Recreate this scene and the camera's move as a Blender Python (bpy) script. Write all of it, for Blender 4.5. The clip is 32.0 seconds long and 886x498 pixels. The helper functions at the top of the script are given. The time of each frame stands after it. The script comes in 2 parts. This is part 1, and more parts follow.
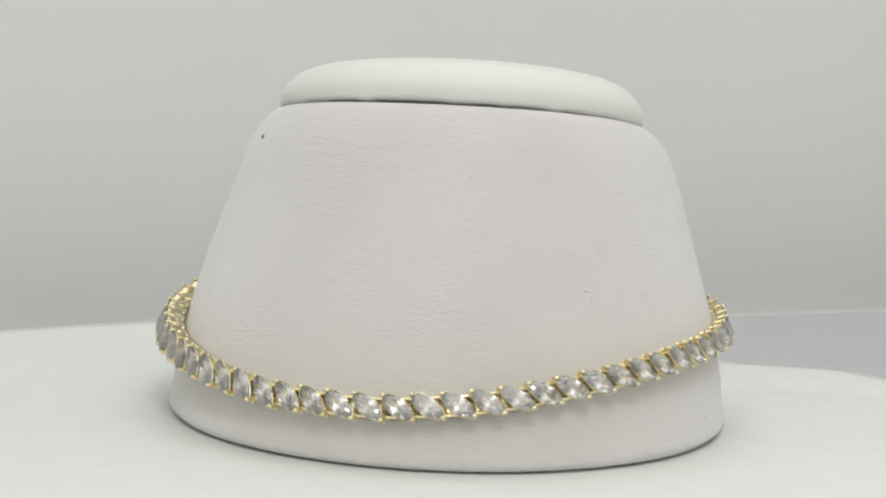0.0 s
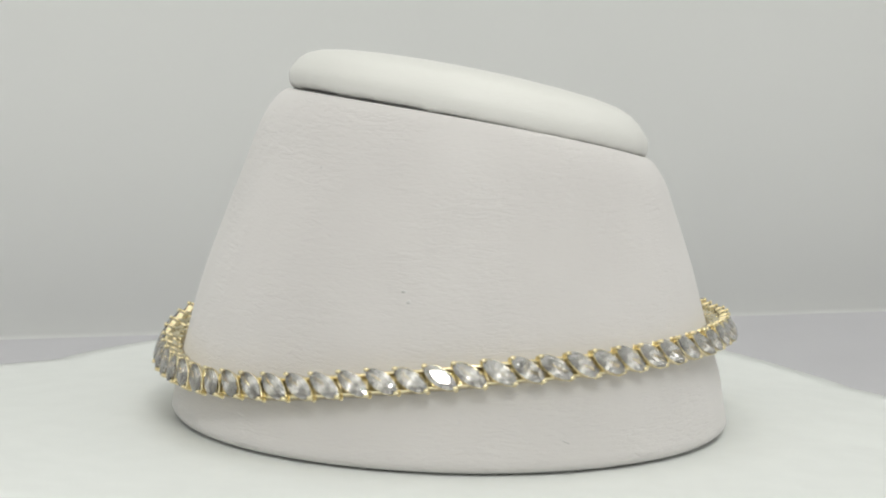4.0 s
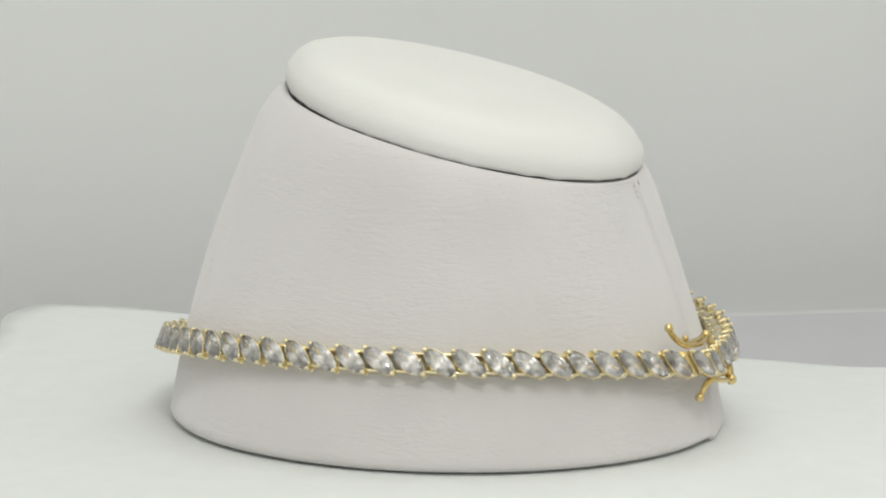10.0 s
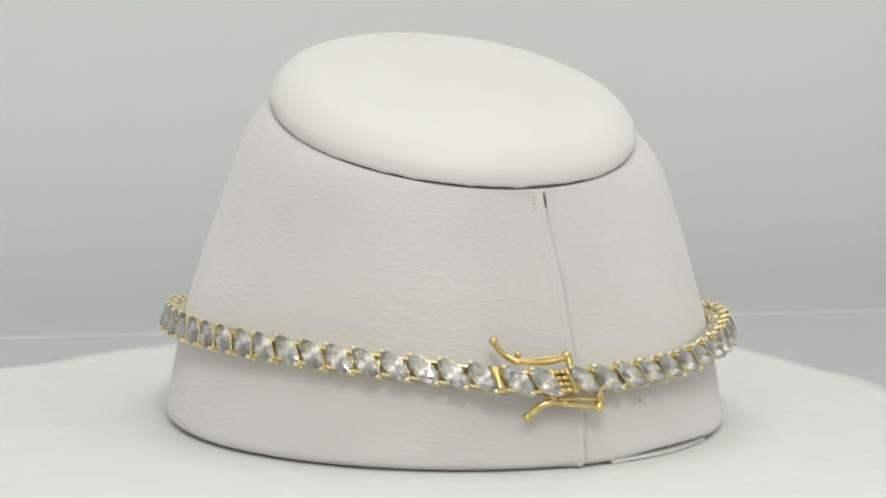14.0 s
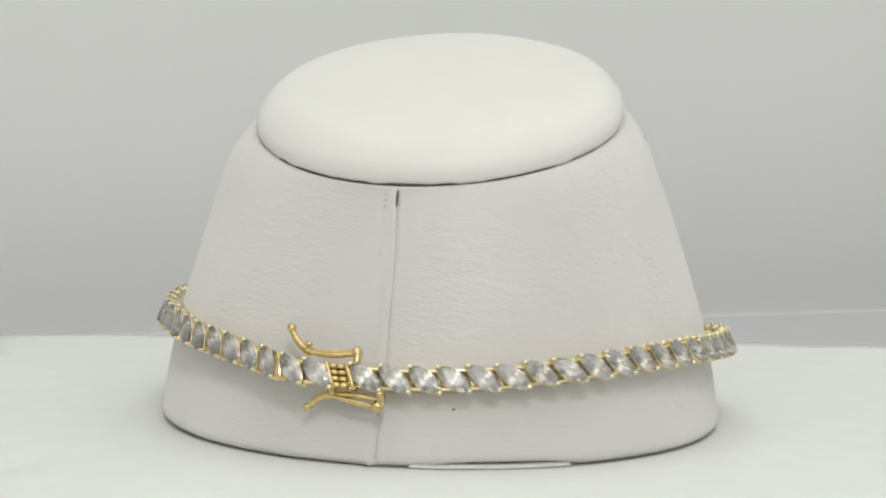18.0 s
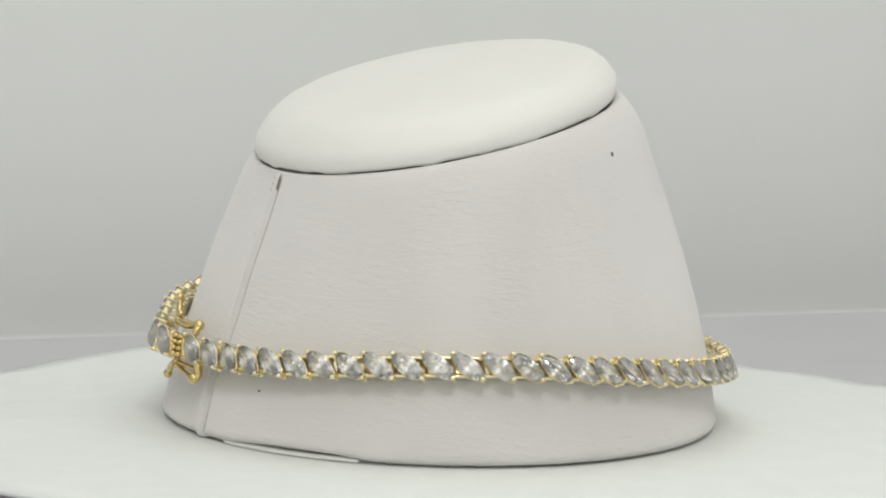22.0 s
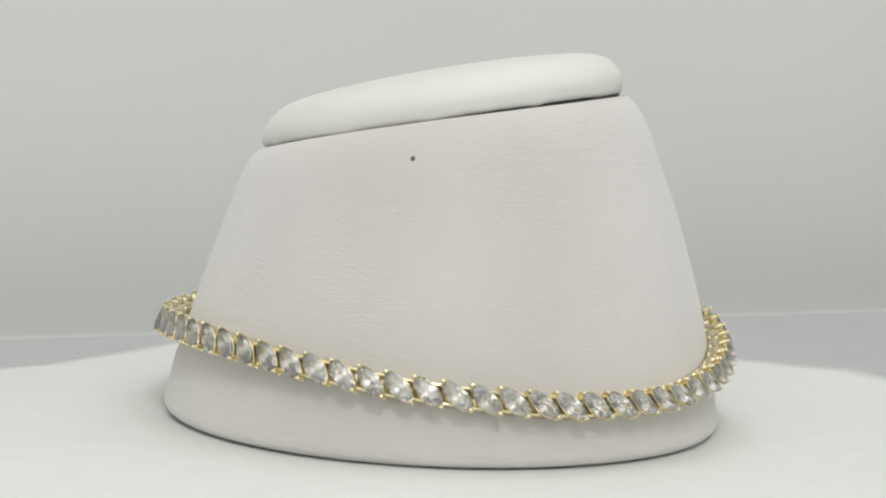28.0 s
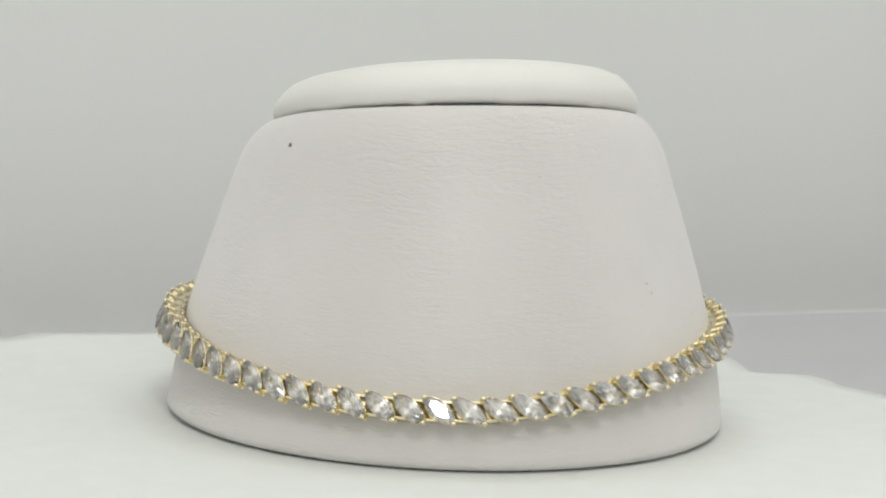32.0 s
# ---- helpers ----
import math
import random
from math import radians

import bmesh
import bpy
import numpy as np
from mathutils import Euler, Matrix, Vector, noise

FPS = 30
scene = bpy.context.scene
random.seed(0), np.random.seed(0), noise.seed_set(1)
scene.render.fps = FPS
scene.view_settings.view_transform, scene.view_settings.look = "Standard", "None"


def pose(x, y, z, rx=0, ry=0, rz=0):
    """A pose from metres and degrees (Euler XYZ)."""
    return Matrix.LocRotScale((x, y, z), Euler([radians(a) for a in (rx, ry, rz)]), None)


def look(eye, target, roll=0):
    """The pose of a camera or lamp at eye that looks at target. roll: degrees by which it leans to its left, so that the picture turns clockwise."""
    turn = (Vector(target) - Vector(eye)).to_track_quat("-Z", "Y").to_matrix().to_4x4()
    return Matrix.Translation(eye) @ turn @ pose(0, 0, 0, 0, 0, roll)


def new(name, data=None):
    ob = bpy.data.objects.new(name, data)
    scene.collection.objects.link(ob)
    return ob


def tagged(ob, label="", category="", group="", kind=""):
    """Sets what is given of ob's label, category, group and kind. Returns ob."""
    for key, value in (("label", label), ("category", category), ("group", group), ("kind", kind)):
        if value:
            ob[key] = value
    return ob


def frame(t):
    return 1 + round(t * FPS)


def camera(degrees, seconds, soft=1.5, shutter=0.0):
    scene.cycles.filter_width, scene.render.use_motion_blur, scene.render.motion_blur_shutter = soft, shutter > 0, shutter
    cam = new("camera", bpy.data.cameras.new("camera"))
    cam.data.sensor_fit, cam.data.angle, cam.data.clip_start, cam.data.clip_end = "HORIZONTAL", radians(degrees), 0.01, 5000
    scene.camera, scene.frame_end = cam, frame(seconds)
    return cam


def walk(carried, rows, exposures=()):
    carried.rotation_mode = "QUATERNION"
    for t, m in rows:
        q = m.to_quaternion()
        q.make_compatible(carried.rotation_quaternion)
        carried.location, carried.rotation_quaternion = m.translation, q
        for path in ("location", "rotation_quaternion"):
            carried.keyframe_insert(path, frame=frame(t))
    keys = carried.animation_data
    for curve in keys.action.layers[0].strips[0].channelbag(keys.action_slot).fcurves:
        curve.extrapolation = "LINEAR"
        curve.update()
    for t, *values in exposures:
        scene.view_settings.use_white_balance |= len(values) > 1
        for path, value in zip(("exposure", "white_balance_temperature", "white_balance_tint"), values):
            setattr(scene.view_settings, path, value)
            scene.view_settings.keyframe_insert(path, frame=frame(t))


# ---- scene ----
TURN = [
    (0.0, 0.0), (0.5, -5.4), (1.0, -10.3), (1.5, -15.6), (2.0, -21.2), (2.5, -26.7), (3.0, -32.2), (3.5, -37.6),
    (4.2, -45.1), (4.9, -52.6), (5.5, -58.9), (6.0, -63.7), (6.5, -69.0), (7.0, -74.5), (7.5, -79.8), (8.0, -84.6), (8.5, -90.1),
    (9.0, -95.6), (9.5, -101.1), (10.0, -106.5), (10.5, -111.7), (11.0, -117.3), (11.5, -122.7), (12.0, -128.2), (12.5, -133.6),
    (13.0, -138.4), (13.5, -143.6), (14.0, -149.0), (14.5, -154.2), (15.2, -161.6), (15.9, -168.9), (16.5, -175.2), (17.0, -180.6),
    (17.5, -186.1), (18.0, -191.0), (18.5, -196.5), (19.0, -202.0), (19.5, -207.5), (20.0, -213.0), (20.5, -217.9), (21.0, -223.4),
    (21.5, -228.9), (22.0, -233.9), (22.5, -239.2), (23.0, -244.6), (23.5, -250.2), (24.0, -255.2), (24.5, -260.8), (25.0, -266.2),
    (25.5, -271.5), (26.2, -278.9), (26.9, -286.3), (27.5, -292.6), (28.0, -298.0), (28.5, -303.4), (29.0, -308.2), (29.5, -313.7),
    (30.0, -319.2), (30.5, -324.5), (31.0, -329.8), (31.5, -335.1), (32.0, -340.7)]

# ---------- camera: stands still on a stand before the light box ----------
cam = camera(11.935, 32.0, soft=2.0)
EYE = Vector((0.0, -0.45, 0.0866))
TILT, YAW = radians(-8.617), radians(-0.078)
AIM = EYE + Vector((math.sin(YAW) * math.cos(TILT), math.cos(YAW) * math.cos(TILT), math.sin(TILT)))
SHOT = look(EYE, AIM, 1.624)
walk(cam, [(0.0, SHOT), (32.0, SHOT)], [(0.0, 0.0), (32.0, 0.0)])

# ---------- light ----------
BOX_TURN = 20.0
FLOOR_Z = -0.015
BACK, FRONT, SIDE, TOP = 0.52, -0.80, 0.29, 0.46
SHEET_Y = 0.139


def box_pose(x, y, z, rx=0, ry=0, rz=0):
    return pose(0, 0, 0, 0, 0, BOX_TURN) @ pose(x, y, z, rx, ry, rz)


world = bpy.data.worlds.new("world")
scene.world = world
world.use_nodes = True
world.node_tree.nodes["Background"].inputs[0].default_value = (0.9, 0.95, 1.0, 1)
world.node_tree.nodes["Background"].inputs[1].default_value = 0.05


def panel_light(name, m, sx, sy, watts, colour):
    data = bpy.data.lights.new(name, "AREA")
    data.shape, data.size, data.size_y, data.energy, data.color = "RECTANGLE", sx, sy, watts, colour
    ob = new(name, data)
    ob.matrix_world = m
    return ob


panel_light("ceiling_key_light", look((0.034, -0.50, 0.43), (0, 0, 0.01)), 0.06, 0.07, 0.62, (0.995, 1.0, 0.962))
panel_light("ceiling_panel_light", pose(0.045, -0.22, TOP - 0.012), 0.54, 1.06, 1.57, (0.99, 1.0, 0.958))
# unseen strip, added for frontal fill and small glints in the stones
panel_light("front_fill_strip", look((0.0, -0.57, 0.33), (0, 0, 0.02)), 0.40, 0.02, 0.13, (0.99, 1.0, 0.965))


# ---------- materials ----------
def material(name, colour, rough=0.5, metal=0.0, spec=0.5):
    m = bpy.data.materials.new(name)
    m.use_nodes = True
    b = m.node_tree.nodes["Principled BSDF"]
    b.inputs["Base Color"].default_value = (*colour, 1)
    b.inputs["Roughness"].default_value = rough
    b.inputs["Metallic"].default_value = metal
    b.inputs["Specular IOR Level"].default_value = spec
    return m


def tex(m, kind, scale, stretch=(1, 1, 1), **values):
    t, n = m.node_tree, m.node_tree.nodes
    co, mp, tx = n.new("ShaderNodeTexCoord"), n.new("ShaderNodeMapping"), n.new(kind)
    mp.inputs["Scale"].default_value = stretch
    t.links.new(co.outputs["Object"], mp.inputs[0])
    t.links.new(mp.outputs[0], tx.inputs["Vector"])
    tx.inputs["Scale"].default_value = scale
    for key, value in values.items():
        tx.inputs[key.replace("_", " ").title()].default_value = value
    return tx


def ramp(m, source, lo, hi, a, b):
    r = m.node_tree.nodes.new("ShaderNodeMapRange")
    m.node_tree.links.new(source, r.inputs[0])
    for i, v in enumerate((lo, hi, a, b)):
        r.inputs[i + 1].default_value = v
    return r.outputs[0]


def tint(m, fac, one, two):
    x = m.node_tree.nodes.new("ShaderNodeMix")
    x.data_type = "RGBA"
    m.node_tree.links.new(fac, x.inputs[0])
    x.inputs[6].default_value, x.inputs[7].default_value = (*one, 1), (*two, 1)
    m.node_tree.links.new(x.outputs[2], m.node_tree.nodes["Principled BSDF"].inputs["Base Color"])


def bump(m, pairs):
    last = None
    for source, strength, distance in pairs:
        b = m.node_tree.nodes.new("ShaderNodeBump")
        b.inputs["Strength"].default_value, b.inputs["Distance"].default_value = strength, distance
        m.node_tree.links.new(source, b.inputs["Height"])
        if last:
            m.node_tree.links.new(last.outputs[0], b.inputs["Normal"])
        last = b
    m.node_tree.links.new(last.outputs[0], m.node_tree.nodes["Principled BSDF"].inputs["Normal"])


def leatherette_material(name, grain, one, two):
    m = material(name, (0.80, 0.79, 0.765), 0.46, 0, 0.45)
    m.node_tree.nodes["Principled BSDF"].inputs["Diffuse Roughness"].default_value = grain ** 0.8
    blot = tex(m, "ShaderNodeTexNoise", 90, detail=3)
    tint(m, ramp(m, blot.outputs[0], 0.35, 0.7, 0, 1), one, two)
    creases = tex(m, "ShaderNodeTexNoise", 1000, (0.5, 0.5, 2.0), detail=4, roughness=0.6, distortion=0.8)
    pores = tex(m, "ShaderNodeTexVoronoi", 2600, (0.6, 0.6, 1.6))
    patch = tex(m, "ShaderNodeTexNoise", 120, detail=2)
    mix = m.node_tree.nodes.new("ShaderNodeMath")
    mix.operation = "MULTIPLY"
    m.node_tree.links.new(creases.outputs[0], mix.inputs[0])
    m.node_tree.links.new(ramp(m, patch.outputs[0], 0.4, 0.62, 0.15, 1.25), mix.inputs[1])
    bump(m, [(mix.outputs[0], 0.60 * grain, 0.00022), (pores.outputs[0], 0.22 * grain, 0.00006)])
    return m


LEATHER = leatherette_material("white_leatherette", 1.0, (0.726, 0.705, 0.690), (0.701, 0.680, 0.665))
PILLOW = leatherette_material("smooth_white_leatherette", 0.3, (0.805, 0.80, 0.765), (0.785, 0.78, 0.745))
CARD = material("white_card", (0.80, 0.82, 0.80), 0.55, 0, 0.3)
fibre = tex(CARD, "ShaderNodeTexNoise", 260, detail=4)
tint(CARD, ramp(CARD, fibre.outputs[0], 0.35, 0.65, 0, 1), (0.81, 0.83, 0.81), (0.79, 0.81, 0.79))
bump(CARD, [(fibre.outputs[0], 0.015, 0.0002)])
WALL = material("pale_grey_backdrop", (0.64, 0.645, 0.635), 0.7, 0, 0.2)
cloud = tex(WALL, "ShaderNodeTexNoise", 7, detail=3)
tint(WALL, ramp(WALL, cloud.outputs[0], 0.3, 0.7, 0, 1), (0.65, 0.655, 0.645), (0.625, 0.63, 0.62))
WHITE = material("white_box_wall", (0.84, 0.84, 0.825), 0.7, 0, 0.2)
haze = tex(WHITE, "ShaderNodeTexNoise", 6, detail=3)
tint(WHITE, ramp(WHITE, haze.outputs[0], 0.3, 0.7, 0, 1), (0.88, 0.88, 0.87), (0.86, 0.86, 0.85))
FLOOR = material("grey_box_floor", (0.58, 0.575, 0.60), 0.6, 0, 0.2)
felt = tex(FLOOR, "ShaderNodeTexNoise", 40, detail=3)
tint(FLOOR, ramp(FLOOR, felt.outputs[0], 0.3, 0.7, 0, 1), (0.59, 0.585, 0.61), (0.565, 0.56, 0.585))
PLASTIC = material("white_plastic", (0.75, 0.75, 0.75), 0.35)
BOARD = material("grey_board_edge", (0.66, 0.655, 0.65), 0.7)
# near-black tone for the shade deep in the slit under the cap
SLIT_SHADE = material("dark_grey_slit_shade", (0.10, 0.095, 0.09), 0.8)
SPECK = material("brown_speck", (0.16, 0.14, 0.13), 0.7)
SCUFF = material("grey_scuff", (0.64, 0.63, 0.62), 0.7)
GLUE = material("yellowed_glue", (0.60, 0.55, 0.46), 0.5)
SEAM_TONE = material("grey_brown_seam_line", (0.50, 0.455, 0.425), 0.8)
THREAD = material("brown_seam_stain", (0.17, 0.135, 0.10), 0.8)


def gold_material(name, one, two, smooth, rough):
    m = material(name, one, smooth, 1.0)
    wear = tex(m, "ShaderNodeTexNoise", 1500, detail=2)
    m.node_tree.links.new(ramp(m, wear.outputs[0], 0.3, 0.7, smooth, rough), m.node_tree.nodes["Principled BSDF"].inputs["Roughness"])
    tint(m, ramp(m, wear.outputs[0], 0.3, 0.7, 0, 1), one, two)
    return m


GOLD = gold_material("pale_yellow_gold", (0.88, 0.79, 0.53), (0.76, 0.65, 0.39), 0.10, 0.24)
CLASP_GOLD = gold_material("polished_yellow_gold", (0.79, 0.63, 0.31), (0.61, 0.46, 0.19), 0.07, 0.18)
STONE = bpy.data.materials.new("clear_cut_stone")
STONE.use_nodes = True
sb = STONE.node_tree.nodes["Principled BSDF"]
sb.inputs["Base Color"].default_value = (1.0, 0.97, 0.915, 1)
sb.inputs["Roughness"].default_value = 0.0
sb.inputs["IOR"].default_value = 2.42
sb.inputs["Transmission Weight"].default_value = 1.0
sb.inputs["Alpha"].default_value = 0.93


# ---------- mesh helpers ----------
def part(name, bm, mat, parent=None, label="", smooth=True):
    me = bpy.data.meshes.new(name)
    bmesh.ops.recalc_face_normals(bm, faces=bm.faces)
    bm.to_mesh(me)
    bm.free()
    return place(name, me, mat, parent, label, smooth)


def place(name, me, mat, parent=None, label="", smooth=True):
    if not me.materials:
        me.materials.append(mat)
        me.polygons.foreach_set("use_smooth", [smooth] * len(me.polygons))
    ob = new(name, me)
    if parent:
        ob.parent = parent
    if label:
        ob["label"] = label
    return ob


def rings_mesh(rings, close_ends=True, wrap=True):
    """A skin over rings of equally many points."""
    bm = bmesh.new()
    rows = [[bm.verts.new(p) for p in ring] for ring in rings]
    n = len(rows[0])
    for a, b in zip(rows, rows[1:]):
        for i in range(n if wrap else n - 1):
            j = (i + 1) % n
            bm.faces.new((a[i], a[j], b[j], b[i]))
    if close_ends:
        bm.faces.new(rows[0])
        bm.faces.new(rows[-1])
    return bm


def tube(bm, path, radius, sides=10):
    """Adds a round wire with closed, rounded ends along path."""
    pts = [Vector(p) for p in path]
    rows = []
    side = Vector((0.13, 0.31, 0.94))
    for i, p in enumerate(pts):
        way = (pts[min(i + 1, len(pts) - 1)] - pts[max(i - 1, 0)]).normalized()
        a = way.cross(side).normalized()
        b = way.cross(a)
        r = radius if not callable(radius) else radius(i / (len(pts) - 1))
        rows.append([bm.verts.new(p + r * (math.cos(t) * a + math.sin(t) * b)) for t in [2 * math.pi * k / sides for k in range(sides)]])
    for u, v in zip(rows, rows[1:]):
        for i in range(sides):
            j = (i + 1) % sides
            bm.faces.new((u[i], u[j], v[j], v[i]))
    bm.faces.new(rows[0])
    bm.faces.new(rows[-1])


def ball(bm, centre, radius, squash=(1, 1, 1)):
    m = Matrix.Translation(centre) @ Matrix.Diagonal((*[radius * s for s in squash], 1))
    bmesh.ops.create_icosphere(bm, subdivisions=2, radius=1.0, matrix=m)


def smooth_path(points, steps=6):
    """Catmull-Rom through the points."""
    pts = [Vector(p) for p in points]
    out = []
    for i in range(len(pts) - 1):
        p0, p1, p2, p3 = pts[max(i - 1, 0)], pts[i], pts[i + 1], pts[min(i + 2, len(pts) - 1)]
        for k in range(steps):
            t = k / steps
            out.append(0.5 * (2 * p1 + (p2 - p0) * t + (2 * p0 - 5 * p1 + 4 * p2 - p3) * t * t + (3 * p1 - p0 - 3 * p2 + p3) * t ** 3))
    out.append(pts[-1])
    return out


def lerp_table(table, x):
    for (a, u), (b, v) in zip(table, table[1:]):
        if x <= b:
            return u + (v - u) * max(0.0, (x - a) / (b - a))
    return table[-1][1]


# ---------- the light box ----------
def slab(name, m, sx, sy, sz, mat, label, category):
    bm = bmesh.new()
    bmesh.ops.create_cube(bm, size=1.0, matrix=Matrix.Diagonal((sx, sy, sz, 1)))
    ob = part(name, bm, mat, None, "", False)
    ob.matrix_world = m
    return tagged(ob, label, category, "", "structure")


depth, mid_y, high = BACK - FRONT, (BACK + FRONT) / 2, TOP - FLOOR_Z
slab("floor", box_pose(0, mid_y, FLOOR_Z - 0.01), 2 * SIDE + 0.08, depth + 0.08, 0.02, FLOOR, "matt grey floor of the photo light box", "floor")
slab("wall_north", box_pose(0, BACK + 0.01, FLOOR_Z + high / 2), 2 * SIDE, 0.02, high, WALL, "pale grey plain wall behind the backdrop sheet", "wall")
slab("wall_south", box_pose(0, FRONT - 0.01, FLOOR_Z + high / 2), 2 * SIDE, 0.02, high, WHITE, "white plain wall facing the backdrop", "wall")
slab("wall_west", box_pose(-SIDE - 0.01, mid_y, FLOOR_Z + high / 2), 0.02, depth + 0.04, high, WHITE, "white plain side wall of the light box", "wall")
slab("wall_east", box_pose(SIDE + 0.01, mid_y, FLOOR_Z + high / 2), 0.02, depth + 0.04, high, WHITE, "white plain side wall of the light box", "wall")
slab("ceiling", box_pose(0, mid_y, TOP + 0.01), 2 * SIDE + 0.04, depth + 0.04, 0.02, WHITE, "white ceiling of the light box", "ceiling")


def backdrop():
    """A sheet that rises from the floor, upright above a small sweep at its foot and leaning back higher up."""
    line = [(SHEET_Y - 0.0010, FLOOR_Z - 0.0015)]
    line += [(SHEET_Y - 0.0008 * (1 - math.sin(a)), FLOOR_Z - 0.0002 + 0.0008 * (1 - math.cos(a))) for a in [0.0, 0.3, 0.6, 0.9, 1.2, 1.57]]
    y, z = line[-1]
    while z < TOP - 0.03:
        z += 0.003
        y += 0.003 * min(1.15, 1.15 * max(0.0, z - FLOOR_Z - 0.006) / 0.052)
        line.append((y, z))
    back = [(y + 0.0015, z - 0.0015) for y, z in reversed(line)]
    bm = rings_mesh([[(x, y, z) for y, z in line + back] for x in (-SIDE + 0.002, -0.1, 0.1, SIDE - 0.002)])
    ob = part("backdrop", bm, WALL)
    ob.matrix_world = box_pose(0, 0, 0)
    return tagged(ob, "pale grey seamless backdrop sheet behind the turntable", "backdrop", "", "structure")


backdrop()


# ---------- turntable and card ----------
TIP = radians(140)


def turntable():
    prof = [(0.0, FLOOR_Z + 0.0006), (0.028, FLOOR_Z + 0.0006), (0.0288, FLOOR_Z + 0.0014), (0.0288, -0.0018), (0.0282, -0.0010), (0.0, -0.0006)]
    n = 72
    rings = [[(max(r, 0.0004) * math.cos(2 * math.pi * i / n), max(r, 0.0004) * math.sin(2 * math.pi * i / n), z + (0.0145 * r * math.cos(2 * math.pi * i / n - TIP) if z > -0.004 else 0)) for i in range(n)] for r, z in prof]
    top = new("turntable")
    part("platter", rings_mesh(rings), PLASTIC, top)
    foot = [[(r * math.cos(2 * math.pi * i / n), r * math.sin(2 * math.pi * i / n), z) for i in range(n)] for r, z in ((0.026, FLOOR_Z), (0.0275, FLOOR_Z + 0.0008))]
    part("foot_ring", rings_mesh(foot), BOARD, top)
    return tagged(top, "small round white plastic turntable under a card", "turntable")


# the hand-cut card: direction in degrees and reach in mm of its edge; how far the edge droops in mm, every 20 degrees
CARD_EDGE = [(0, 60.0), (20, 59.2), (32, 70.4), (39, 72.3), (44, 78.3), (49, 75.2), (56, 63.1), (68, 59.6), (90, 59.5), (110, 60.8), (122, 65.2), (130, 75.1), (138, 84.3),
             (146, 86.1), (155, 74.0), (165, 69.1), (180, 63.0), (195, 70.7), (210, 76.2), (218, 81.8), (224, 89.2), (230, 93.0), (236, 85.4), (243, 73.6), (252, 66.0),
             (270, 60.2), (288, 64.0), (298, 71.5), (305, 76.2), (312, 83.2), (320, 87.3), (332, 68.8), (345, 61.9), (360, 60.0)]
CARD_DROOP = [0.51, 1.3, 5.0, 2.0, 2.75, 1.44, 0.65, 5.2, 4.6, 3.78, 4.4, 2.77, 0.61, 0.0, 1.03, 2.56, 1.96, -0.43, 0.51]


def card_z(x, y):
    """The card lies slightly tipped and bends a little outside the bust."""
    r = math.hypot(x, y)
    return math.cos(math.atan2(y, x) - TIP) * (0.0145 * r + 0.0005 * max(0.0, (r - 0.03) / 0.03))


def card():
    steps, thick = 16, 0.0005
    droop = list(zip(range(0, 361, 20), CARD_DROOP))
    edge = []
    for d in range(0, 360):
        reach = sum(lerp_table(CARD_EDGE, (d + o) % 360) * w for o, w in ((-1, 0.25), (0, 0.5), (1, 0.25)))
        edge.append((radians(d), reach / 1000, lerp_table(droop, d) / 1000))
    rings = []
    for level in (0, 1):
        for k in range(1, steps + 1):
            f = k / steps if level == 0 else 1 - (k - 1) / steps
            ring = []
            for a, r, d in edge:
                x, y = f * r * math.cos(a), f * r * math.sin(a)
                ring.append((x, y, card_z(x, y) - d * max(0.0, (f * r - 0.031) / (r - 0.031)) ** 1.3 - thick * level))
            rings.append(ring)
    return tagged(part("paper_card", rings_mesh(rings), CARD), "white hand-cut paper card with bent corners on a turntable", "card")


# ---------- display bust ----------
HIGH = radians(-98.0)
BASE_C, TOP_C = Vector((0.0002, 0.0006, 0)), Vector((0.0009, 0.0016, 0))
SLANT = math.tan(radians(12.8))
MID_Z, CAP_R = 0.03195, 0.0195
# radius by height: across the slant, on the low side and on the high side
ACROSS = [(0, 0.0301), (0.006, 0.02925), (0.012, 0.0280), (0.018, 0.0262), (0.024, 0.0243), (0.030, 0.0223), (0.040, 0.0187)]
LOW_SIDE = [(0, 0.0299), (0.006, 0.0283), (0.012, 0.0257), (0.018, 0.0234), (0.024, 0.0207), (0.0275, 0.0193), (0.040, 0.0145)]
HIGH_SIDE = [(0, 0.0301), (0.006, 0.0293), (0.0135, 0.0280), (0.018, 0.0269), (0.024, 0.0251), (0.030, 0.0231), (0.040, 0.0201)]


def centre_at(z):
    return BASE_C + (TOP_C - BASE_C) * (z / MID_Z)


def top_z(x, y):
    return MID_Z + SLANT * ((x - TOP_C.x) * math.cos(HIGH) + (y - TOP_C.y) * math.sin(HIGH))


def dip(a):
    """The slit under the cap opens towards the high side."""
    return 0.00088 * (0.5 + 0.5 * math.cos(a - HIGH)) ** 3


def body_radius(z, a):
    c, mean = math.cos(a - HIGH), lerp_table(ACROSS, z)
    return mean + (lerp_table(HIGH_SIDE if c > 0 else LOW_SIDE, z) - mean) * c * c


def on_body(degrees, z, out=0.0):
    a = radians(degrees)
    c = centre_at(z)
    r = body_radius(z, a) + out
    return Vector((c.x + r * math.cos(a), c.y + r * math.sin(a), z))


def seam_at(z):
    return lerp_table([(0, 87.8), (0.010, 88.7), (0.020, 88.8), (0.028, 87.6)], z)


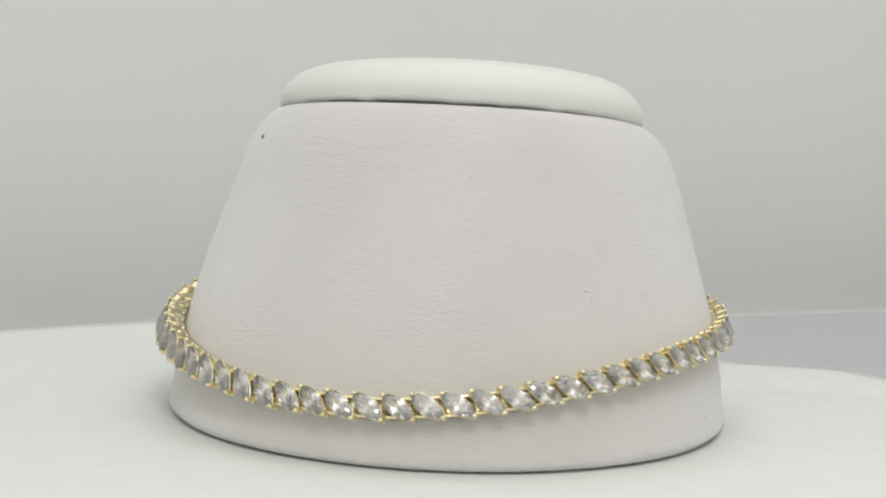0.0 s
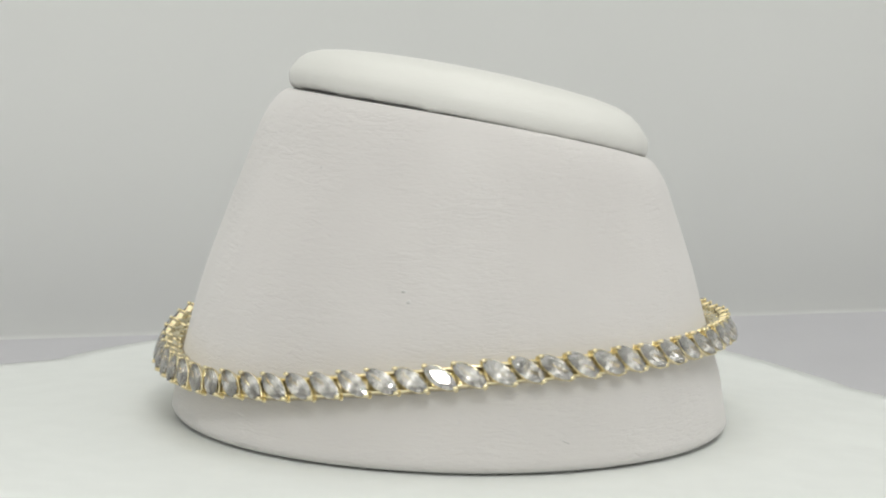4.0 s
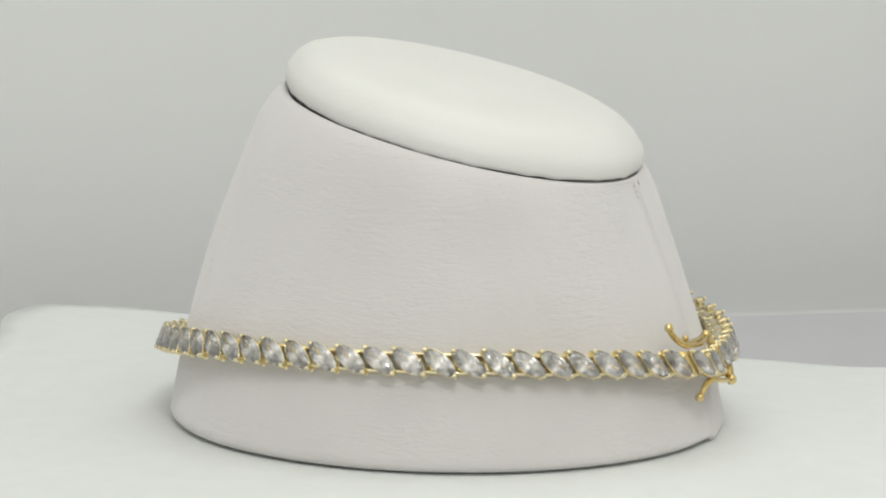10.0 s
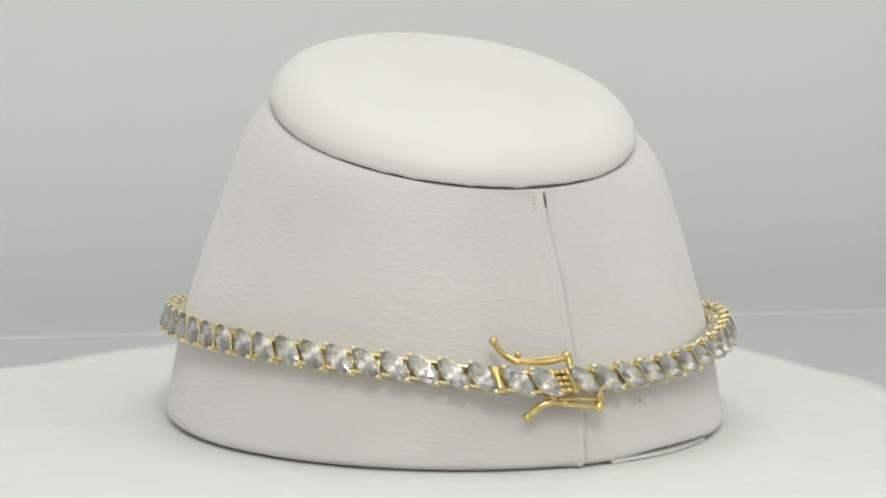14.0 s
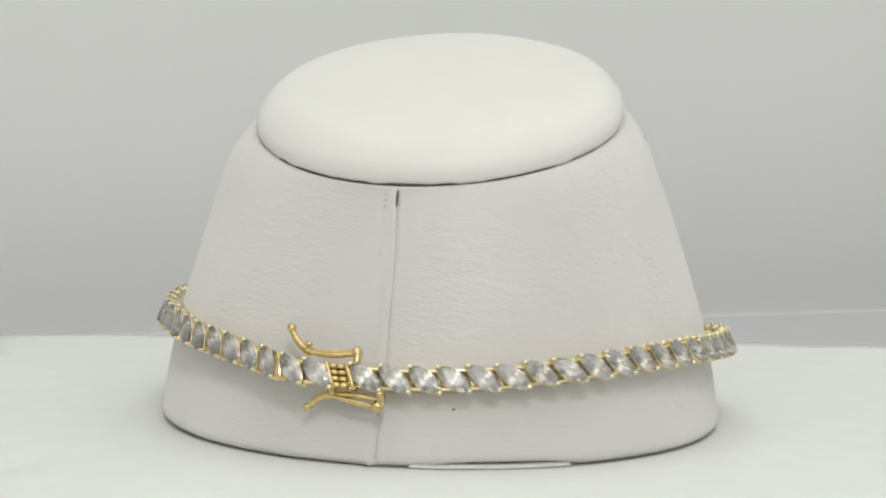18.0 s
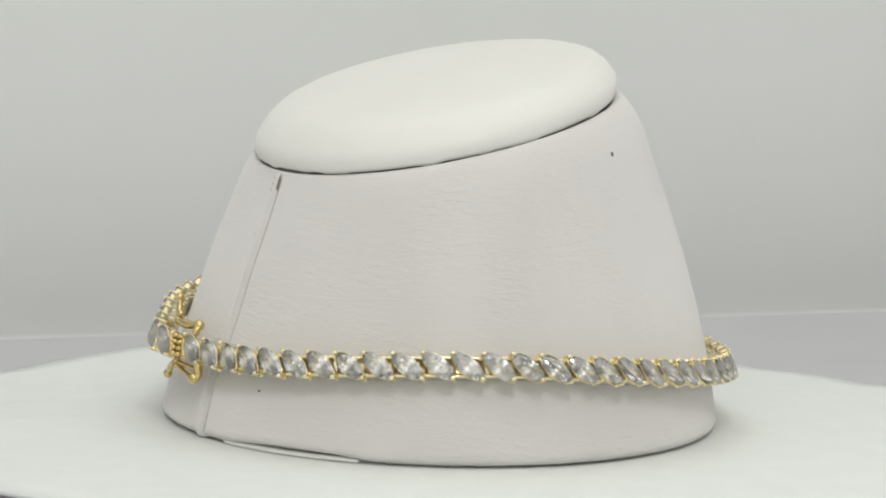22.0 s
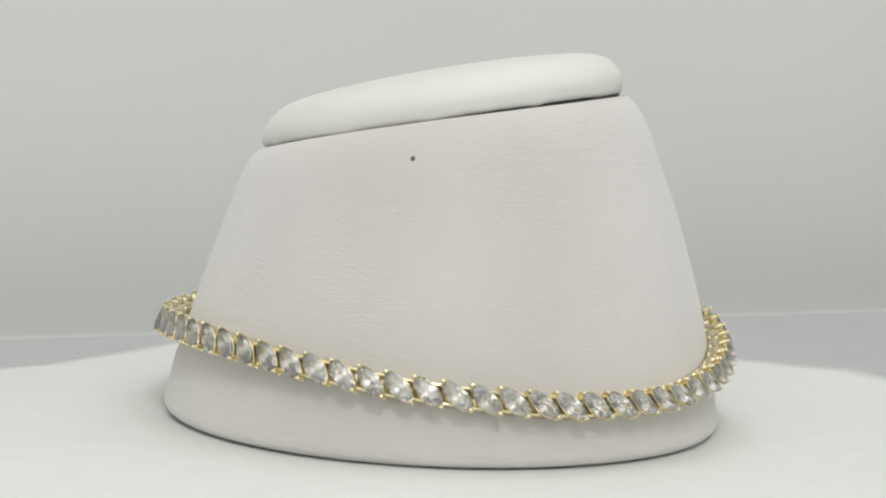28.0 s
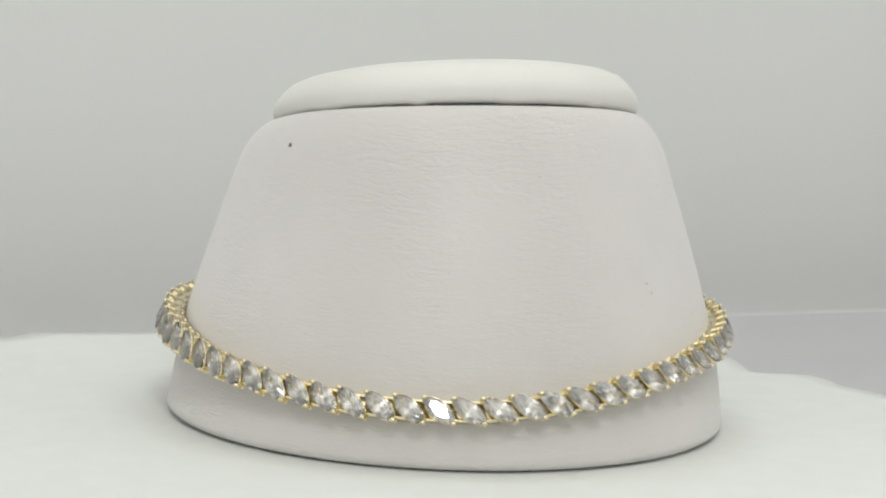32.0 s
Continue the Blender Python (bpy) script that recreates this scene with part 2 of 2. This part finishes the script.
def body():
    rings = []
    turns = [float(i) for i in range(82)] + [82 + 0.2 * i for i in range(60)] + [float(i) for i in range(94, 360)]
    levels = [0.0, 0.004, 0.012, 0.025, 0.05] + [0.09 + 0.04 * i for i in range(20)] + [0.89, 0.915, 0.935, 0.955, 0.972, 0.986, 0.996, 1.0]
    for s in levels:
        ring = []
        for deg in turns:
            a = radians(deg)
            zt = top_z(TOP_C.x + 0.0205 * math.cos(a), TOP_C.y + 0.0205 * math.sin(a)) + 0.00032 - dip(a)
            z = s * zt
            z += 0.0145 * 0.030 * math.cos(a - TIP) * max(0.0, 1 - s / 0.5)
            r = body_radius(z, a)
            # rounded shoulder towards the cap
            k = max(0.0, (s - 0.86) / 0.14)
            inner = CAP_R * 0.992
            r = r + (inner - r) * (1 - math.sqrt(max(0.0, 1 - k ** 2.6)))
            # rounded foot
            f = max(0.0, 1 - s / 0.03)
            r -= 0.0007 * f * f
            # the seam: a folded edge that stands proud on one side
            d = (deg - seam_at(z) + 180) % 360 - 180
            fade = min(1.0, (1 - s) / 0.03)
            r += fade * (0.00046 * math.exp(-((d + 0.6) / (1.5 if d < -0.6 else 0.55)) ** 2) - 0.00018 * math.exp(-((d - 0.6) / 0.4) ** 2))
            # lifted lower edge beside the seam
            lift = 0.0005 * math.exp(-((deg - 114) / 14) ** 4)
            z += lift * max(0.0, 1 - s / 0.10)
            z += 0.00034 * max(0.0, 1 - s / 0.08)
            z -= 0.0 if s > 0.02 else 0.0002 * math.exp(-((d + 0.5) / 1.5) ** 2)
            r += 0.00004 * math.sin(3 * a + 9 * s) + 0.00003 * math.sin(7 * a - 14 * s)
            c = centre_at(z)
            ring.append((c.x + r * math.cos(a), c.y + r * math.sin(a), z))
        rings.append(ring)
    for f, up in ((0.95, 0.0), (0.60, 0.0001), (0.59, 0.0006)):
        flat = [(TOP_C.x + CAP_R * f * math.cos(radians(d)), TOP_C.y + CAP_R * f * math.sin(radians(d)), up) for d in turns]
        rings.append([(x, y, top_z(x, y) + up - dip(math.atan2(y, x))) for x, y, up in flat])
    return rings_mesh(rings)


def cap():
    """A flat round pillow on the slanted top."""
    n, rings = 144, []
    section = [(0.55, 0.0), (0.97, 0.0), (0.987, 0.04), (0.997, 0.13), (1.0, 0.30), (0.995, 0.45), (0.975, 0.59), (0.945, 0.77), (0.902, 0.94), (0.83, 1.08), (0.72, 1.18), (0.58, 1.25), (0.4, 1.31), (0.2, 1.34), (0.05, 1.35)]
    for f, h in section:
        ring = []
        for i in range(n):
            a = 2 * math.pi * i / n
            wob = 1 + 0.004 * math.sin(3 * a + 1) + 0.003 * math.sin(7 * a)
            rr = CAP_R * f * wob * (1 - 0.018 * math.cos(a - HIGH) ** 2)
            x, y = TOP_C.x + rr * math.cos(a), TOP_C.y + rr * math.sin(a)
            low = 0.00016 * max(0, math.sin(17 * a) * math.sin(6 * a + 2) + 0.4 * math.sin(41 * a)) * (1 if h < 0.2 else 0)
            ring.append((x, y, top_z(x, y) + 0.00022 - 0.15 * dip(a) * max(0.0, 1 - h) + 0.0042 * h + 0.00022 * f * math.cos(a + 0.2) * min(1.0, h) - low))
        rings.append(ring)
    return rings_mesh(rings)


def speck(name, degrees, z, w, h, mat, parent, label, lean=0, rise=0.00001):
    """A small flat fleck that lies on the leatherette."""
    p = on_body(degrees, z, rise)
    a = radians(degrees)
    out = Vector((math.cos(a), math.sin(a), 0.3)).normalized()
    along = Vector((-math.sin(a), math.cos(a), 0))
    up = out.cross(along)
    turn = Matrix((along, up, out)).transposed().to_4x4()
    bm = bmesh.new()
    rnd = random.Random(int(degrees * 10))
    bmesh.ops.create_icosphere(bm, subdivisions=2, radius=1.0, matrix=Matrix.Translation(p) @ turn @ pose(0, 0, 0, 0, 0, lean) @ Matrix.Diagonal((w / 2, h / 2, 0.00004, 1)))
    for v in bm.verts:
        v.co += along * rnd.uniform(-0.1, 0.1) * w + up * rnd.uniform(-0.1, 0.1) * h
    part(name, bm, mat, parent, label)


def display_bust():
    bust = new("display_bust")
    part("body", body(), LEATHER, bust, "white grained leatherette body with a back seam")
    part("top_cap", cap(), PILLOW, bust, "smooth white padded leatherette cap on the slanted top")
    n = 144
    base = [[(BASE_C.x + r * math.cos(2 * math.pi * i / n), BASE_C.y + r * math.sin(2 * math.pi * i / n), z + 0.0145 * r * math.cos(2 * math.pi * i / n - TIP)) for i in range(n)]
            for r, z in ((0.0282, 0.0), (0.0284, 0.0001), (0.0284, 0.0006), (0.0280, 0.0009))]
    part("base_board", rings_mesh(base), BOARD, bust, "thin grey board under the leatherette")
    # added disc: its dark colour stands in for the slit's shade
    rows = []
    for f, up in ((0.5, 0.00012), (0.962, 0.00006), (0.964, 0.0002), (0.962, 0.00033), (0.5, 0.00028)):
        flat = [(TOP_C.x + CAP_R * f * math.cos(2 * math.pi * i / n), TOP_C.y + CAP_R * f * math.sin(2 * math.pi * i / n)) for i in range(n)]
        rows.append([(x, y, top_z(x, y) + up - dip(math.atan2(y, x)) * (1 if up < 0.00015 else 0.5)) for x, y in flat])
    part("slit_shade_disc", rings_mesh(rows), SLIT_SHADE, bust, "added dark disc that stands in for the shade in the slit under the cap")
    lip = [[(BASE_C.x + r * math.cos(radians(d)), BASE_C.y + r * math.sin(radians(d)), z + 0.0145 * r * math.cos(radians(d) - TIP)) for r, z in ((0.0280, 0.0001), (0.0293, 0.0001), (0.0294, 0.0003), (0.0291, 0.0005), (0.0280, 0.0007))]
           for d in [95 + i for i in range(34)]]
    part("lining_edge", rings_mesh(lip), PILLOW, bust, "loose white lining edge at the foot")
    # grey-brown line sunk along the seam, slightly thicker towards the top
    line = bmesh.new()
    heights = [0.0012 + 0.0258 * i / 24 for i in range(25)]
    tube(line, [on_body(seam_at(z) + 0.38, z, -0.00013) for z in heights], lambda f: 0.00004 + 0.00002 * f, 6)
    part("seam_line", line, SEAM_TONE, bust, "thin grey-brown line in the back seam")
    speck("speck", 200.3, 0.0308, 0.0005, 0.0005, SPECK, bust, "small dark brown fleck")
    speck("speck", 103.9, 0.0064, 0.00038, 0.0003, SPECK, bust, "small dark brown fleck")
    speck("scuff", 302.0, 0.0168, 0.0004, 0.0004, SCUFF, bust, "small grey scuff")
    speck("scuff", 300.8, 0.0178, 0.0006, 0.00025, SCUFF, bust, "small grey scuff")
    speck("scuff", 273.0, 0.0292, 0.0004, 0.0003, SCUFF, bust, "small grey scuff")
    speck("scuff", 149.0, 0.0016, 0.0004, 0.0002, SCUFF, bust, "small grey scuff at the foot")
    speck("scuff", 336, 0.0031, 0.0014, 0.00014, SCUFF, bust, "fine grey scratch", -30)
    speck("scuff", 23, 0.0030, 0.0005, 0.00016, SCUFF, bust, "fine grey scratch")
    for dz in (0.0258, 0.0264, 0.0270):
        speck("glue_mark", 84.8, dz, 0.0004, 0.00025, GLUE, bust, "faint yellowed glue mark", 0, 0.00006)
    speck("stain", 88.3, 0.0266, 0.0003, 0.0017, THREAD, bust, "brown stain in the seam under the cap", 0, 0.00010)
    speck("scuff", 85.0, 0.0212, 0.00028, 0.00024, GLUE, bust, "tiny yellowed fleck beside the seam", 0, 0.00005)
    speck("glue_mark", 88.4, 0.0166, 0.0004, 0.0005, GLUE, bust, "faint yellowed glue mark", 0, 0.00006)
    return tagged(bust, "white leatherette conical jewellery display bust with slanted top", "display bust")


# ---------- bracelet ----------
LINKS, PITCH = 60, 5.664
R_IN, R_OUT = 0.02848, 0.03062
STONE_TILT = -6.0
TIP_X, TIP_Y = 0.00155, 0.00128
SLOPE = -39.0


def band_z(deg):
    a = radians(deg)
    return (9.74 + 0.81 * math.cos(a) + 1.47 * math.sin(a) + 1.15 * math.cos(2 * a) - 0.67 * math.sin(2 * a)
            - 0.21 * math.cos(3 * a) + 0.19 * math.sin(3 * a) - 0.16 * math.cos(4 * a)) / 1000


def band_out(deg):
    """How far the band stands off a circle: a little oval, and bulged where the stiff clasp sits."""
    a = radians(deg)
    d = (deg - 74 + 180) % 360 - 180
    return (-0.16 * math.cos(a) + 0.04 * math.sin(a) - 0.20 * math.cos(2 * a) + 0.09 * math.sin(2 * a) + 1.7 * math.exp(-(d / 10) ** 2)) / 1000


def band_frame(deg, r=R_OUT, lean=20.0):
    """Axes at a place on the band: x along it, y up, z outward."""

    def spot(d):
        a, rr = radians(d), r + band_out(d)
        return Vector((rr * math.cos(a), rr * math.sin(a), band_z(d)))

    p = spot(deg)
    along = (spot(deg + 1.2) - spot(deg - 1.2)).normalized()
    side = along.cross(Vector((0, 0, 1))).normalized()
    out = (side + Vector((0, 0, math.tan(radians(lean)))))
    out = (out - along * out.dot(along)).normalized()
    up = out.cross(along)
    return Matrix.Translation(p) @ Matrix((along, up, out)).transposed().to_4x4()


def oval(t, f, length, width):
    """A point at angle t of the outline of a plump marquise whose long axis is x."""
    c, s = math.cos(t), math.sin(t)
    return f * length / 2 * c, f * width / 2 * math.copysign(abs(s) ** 1.08, s)


def stone_mesh(length, width):
    """A marquise brilliant: table, stars, kites and girdle facets over a faceted pavilion."""
    bm = bmesh.new()

    n = 14

    def rim(k, f, z):
        return bm.verts.new((*oval(math.pi * k / n, f, length, width), z))

    table = [rim(2 * i + 1, 0.60, 0.00029) for i in range(n)]
    mid = [rim(2 * i, 0.80, 0.00019) for i in range(n)]
    girdle, lower = [rim(k, 1.0, 0.00003) for k in range(2 * n)], [rim(k, 1.0, -0.00003) for k in range(2 * n)]
    pav = [rim(2 * i + 1, 0.62, -0.00036) for i in range(n)]
    deep = [rim(2 * i, 0.30, -0.00064) for i in range(n)]
    keel = bm.verts.new((0, 0, -0.00084))
    bm.faces.new(table)
    for i in range(n):
        j = (i + 1) % n
        bm.faces.new((table[i - 1], mid[i], table[i]))
        bm.faces.new((mid[i], girdle[2 * i], girdle[2 * i + 1]))
        bm.faces.new((mid[i], girdle[2 * i - 1], girdle[2 * i]))
        bm.faces.new((table[i], mid[i], girdle[2 * i + 1]))
        bm.faces.new((table[i], girdle[2 * i + 1], mid[j]))
        bm.faces.new((lower[2 * i], lower[2 * i + 1], pav[i]))
        bm.faces.new((lower[2 * i + 1], lower[(2 * i + 2) % (2 * n)], pav[i]))
        bm.faces.new((lower[2 * i], pav[i], pav[i - 1]))
        bm.faces.new((pav[i], deep[i], pav[i - 1]))
        bm.faces.new((pav[i], deep[j], deep[i]))
        bm.faces.new((deep[i], deep[j], keel))
    for k in range(2 * n):
        m = (k + 1) % (2 * n)
        bm.faces.new((girdle[k], girdle[m], lower[m], lower[k]))
    bmesh.ops.recalc_face_normals(bm, faces=bm.faces)
    me = bpy.data.meshes.new("stone")
    bm.to_mesh(me)
    bm.free()
    me.materials.append(STONE)
    return me


def bar_between(bm, rows):
    """Adds a closed skin over rows of equally many points."""
    made = [[bm.verts.new(p) for p in row] for row in rows]
    for u, v in zip(made, made[1:]):
        for i in range(len(u)):
            j = (i + 1) % len(u)
            bm.faces.new((u[i], u[j], v[j], v[i]))
    bm.faces.new(made[0])
    bm.faces.new(made[-1])


def setting_mesh(half, length, width):
    """One link: a tapered basket that follows the stone, thin rails behind it, and a rounded bar at its back."""
    bm = bmesh.new()
    deep = R_IN - R_OUT
    turn, n = Matrix.Rotation(radians(SLOPE), 3, "Z"), 24
    rows = []
    for f, z in ((0.92, -0.00018), (0.955, -0.00009), (0.98, -0.00026), (0.95, -0.00070), (0.88, -0.00105), (0.76, -0.00105), (0.84, -0.0007), (0.88, -0.0003), (0.92, -0.00018)):
        rows.append([bm.verts.new(turn @ Vector((*oval(2 * math.pi * k / n, f, length, width), z))) for k in range(n)])
    for u, v in zip(rows, rows[1:]):
        for k in range(n):
            m = (k + 1) % n
            bm.faces.new((u[k], u[m], v[m], v[k]))
    for s in (1, -1):
        rails = []
        for f in (-1.0, -0.93, -0.7, 0.0, 0.7, 0.93, 1.0):
            # notched at the joints
            k = 0.00010 * (1 if abs(f) > 0.96 else 0.4 if abs(f) > 0.9 else 0)
            high, front = (0.00114, -0.00055) if s > 0 else (0.00106, -0.00050)
            line = [(high - 0.00014 - k, front), (high - k, front - 0.0002), (high - k, deep + 0.0002), (high - 0.00012 - k, deep + 0.00002), (0.00070, deep + 0.0001), (0.00070, front - 0.0002)]
            rails.append([(f * half, s * y, z) for y, z in line])
        bar_between(bm, rails)
    rows = []
    for y, f in ((-0.90, 0.80), (-0.80, 0.97), (-0.4, 1.0), (0.4, 1.0), (0.92, 0.98), (1.06, 0.85)):
        rows.append([(-0.00010 * y + 0.99 * half * f * math.cos(t), y * 0.00116, deep + 0.00016 + 0.00040 * f * math.sin(t)) for t in [2 * math.pi * (k + 0.5) / 12 for k in range(12)]])
    bar_between(bm, rows)
    bmesh.ops.remove_doubles(bm, verts=bm.verts[:], dist=1e-7)
    bmesh.ops.recalc_face_normals(bm, faces=bm.faces)
    me = bpy.data.meshes.new("link")
    bm.to_mesh(me)
    bm.free()
    return me


def prong_mesh():
    """A claw: a post that swells to a rounded bead over the stone's tip."""
    bm = bmesh.new()
    tube(bm, [(0, 0, -0.00095), (0, 0, -0.0004), (0, 0, 0.00005)], lambda f: 0.00024 - 0.00004 * f, 8)
    ball(bm, (0.00003, 0, 0.00010), 0.00025, (1.35, 0.9, 0.8))
    me = bpy.data.meshes.new("prong")
    bm.to_mesh(me)
    bm.free()
    return me


def cyl(deg, z_mm, r_mm):
    a = radians(deg)
    return Vector((r_mm / 1000 * math.cos(a), r_mm / 1000 * math.sin(a), z_mm / 1000))


def latch(parent, arm_path, strands, tip, knob, bead=None):
    """A safety catch: a bent wire arm with ball tips, hinged on the clasp."""
    bm = bmesh.new()
    tube(bm, smooth_path([cyl(*q) for q in arm_path], 6), lambda f: 0.00031 + 0.00010 * f, 10)
    arm = part("safety_catch", bm, CLASP_GOLD, parent, "bent polished gold safety catch")
    for strand in strands:
        bm = bmesh.new()
        tube(bm, smooth_path([cyl(*q) for q in strand], 6), 0.00028, 8)
        part("wire", bm, CLASP_GOLD, arm)
    for name, q, r in (("ball_tip", tip, 0.00050), ("knob", knob, 0.00060)) + ((("bead", bead, 0.00036),) if bead else ()):
        bm = bmesh.new()
        ball(bm, cyl(*q), r)
        part(name, bm, CLASP_GOLD, arm)
    return arm


def link_angle(k):
    """Where the k-th link sits; the links hang a little looser in some places than in others."""
    u = 2 * math.pi * k / LINKS
    return (91.5 + PITCH * k + 0.283 * math.cos(u) - 0.02 * math.sin(u) - 0.118 * math.cos(2 * u) - 0.23 * math.sin(2 * u)
            - 0.123 * math.cos(3 * u) - 0.244 * math.sin(3 * u))


def bracelet():
    top = new("tennis_bracelet")
    half, length, width = radians(PITCH) * R_OUT / 2, 0.00416, 0.00199
    stone, link, prong = stone_mesh(length * 0.955, width * 0.94), setting_mesh(half, length, width), prong_mesh()
    rnd = random.Random(4)

    def one(deg, name="link"):
        ob = place(name, link, GOLD, top)
        ob.matrix_basis = band_frame(deg + rnd.uniform(-0.1, 0.1)) @ pose(0, rnd.uniform(-4e-5, 4e-5), 0, rnd.uniform(-1.5, 1.5), rnd.uniform(-1.5, 1.5), rnd.uniform(-1, 1))
        s = place("stone", stone, STONE, ob, "", False)
        s.matrix_basis = pose(0, 0, -0.00002, STONE_TILT + rnd.uniform(-5, 5), rnd.uniform(-5, 5), 0) @ pose(0, 0, 0, 0, 0, SLOPE)
        for sx in (-1, 1):
            p = place("prong", prong, GOLD, ob)
            p.matrix_basis = pose(sx * TIP_X, -sx * TIP_Y, 0, 0, 0, 0 if sx < 0 else 180)
        return ob

    for k in range(LINKS):
        one(link_angle(k))
    # clasp: two stones on the box, a ribbed barrel, one stone on the tongue
    for deg in (72.2, 77.3, 86.0):
        one(deg, "clasp_link")
    # slanted end walls of the box
    for deg, w in ((68.5, 0.00068), (79.7, 0.00022), (83.3, 0.00030)):
        bm = bmesh.new()
        m = band_frame(deg)
        lay = [(-0.00050, 0.00128), (-0.00025, 0.0006), (0.00008, -0.0002), (0.00030, -0.0008), (0.00052, -0.00128)]
        bar_between(bm, [[m @ Vector(q) for q in ((x - w, y, -0.00012), (x, y, -0.00002), (x + w, y, -0.00012), (x + w, y, -0.0019), (x - w, y, -0.0019))] for x, y in lay])
        part("box_end", bm, CLASP_GOLD, top, "slanted gold end wall of the clasp box")
    # bottom and top plates between box and tongue
    plate = bmesh.new()
    bar_between(plate, [[band_frame(deg) @ Vector(q) for q in ((0, 0.00125, -0.00075), (0, -0.00125, -0.00075), (0, -0.00128, -0.0022), (0, 0.00128, -0.0022))] for deg in (79.0, 80.2, 81.4, 82.6, 84.0)])
    part("clasp_box", plate, CLASP_GOLD, top, "plain gold clasp box", False)
    # ribbed thumb barrel: two columns of small rounded ribs
    for col in (80.55, 81.95):
        m = band_frame(col)
        for y in (0.00093, 0.00031, -0.00031, -0.00093):
            bm = bmesh.new()
            x = -0.00032 * y / 0.00125
            tube(bm, [m @ Vector((x - 0.00030, y, -0.00040)), m @ Vector((x - 0.00018, y, -0.00022)), m @ Vector((x + 0.00018, y, -0.00022)), m @ Vector((x + 0.00030, y, -0.00040))], 0.00027, 8)
            part("barrel_rib", bm, CLASP_GOLD, top)
    latch(top, [(68.5, 13.4, 29.2), (69.3, 12.8, 29.3), (70.8, 12.1, 29.5), (72.6, 11.62, 29.8), (73.6, 11.5, 30.0)],
          [[(73.0, 11.55, 30.0), (78.2, 11.38, 30.1), (83.0, 11.72, 29.8)], [(73.0, 11.6, 29.7), (78.2, 11.65, 29.6), (83.0, 11.9, 29.5)]],
          (68.4, 13.55, 29.2), (83.4, 11.85, 29.6), (73.2, 12.25, 29.7))
    latch(top, [(74.8, 6.15, 31.2), (76.0, 6.7, 31.2), (77.6, 7.3, 31.2), (79.4, 7.6, 31.3)],
          [[(79.0, 7.6, 31.3), (84, 7.15, 31.5), (88.4, 6.8, 31.7)], [(79.0, 7.65, 31.1), (84, 7.75, 31.2), (89.2, 7.45, 31.2)]],
          (74.7, 6.05, 31.2), (88.7, 6.85, 31.7))
    # hinge posts that hold the two catches to the clasp
    for path, r in (([(83.5, 12.0, 29.6), (83.7, 11.5, 29.9), (83.8, 10.9, 30.2)], 0.00042),
                    ([(88.8, 6.9, 31.5), (89.3, 7.4, 31.4), (88.9, 8.3, 31.3)], 0.00048),
                    ([(79.6, 8.9, 31.0), (79.6, 8.2, 31.1), (79.8, 7.6, 31.3)], 0.00040)):
        bm = bmesh.new()
        tube(bm, smooth_path([cyl(*q) for q in path], 4), r, 8)
        part("hinge", bm, CLASP_GOLD, top)
    return tagged(top, "yellow gold tennis bracelet with slanted clear marquise stones", "bracelet")


def motions():
    rows = [(t, pose(0, 0, 0, 0, 0, a)) for t, a in TURN]
    for thing in (TABLE, SHEET, BUST, BRACELET):
        walk(thing, rows)


TABLE, SHEET, BUST, BRACELET = turntable(), card(), display_bust(), bracelet()
motions()
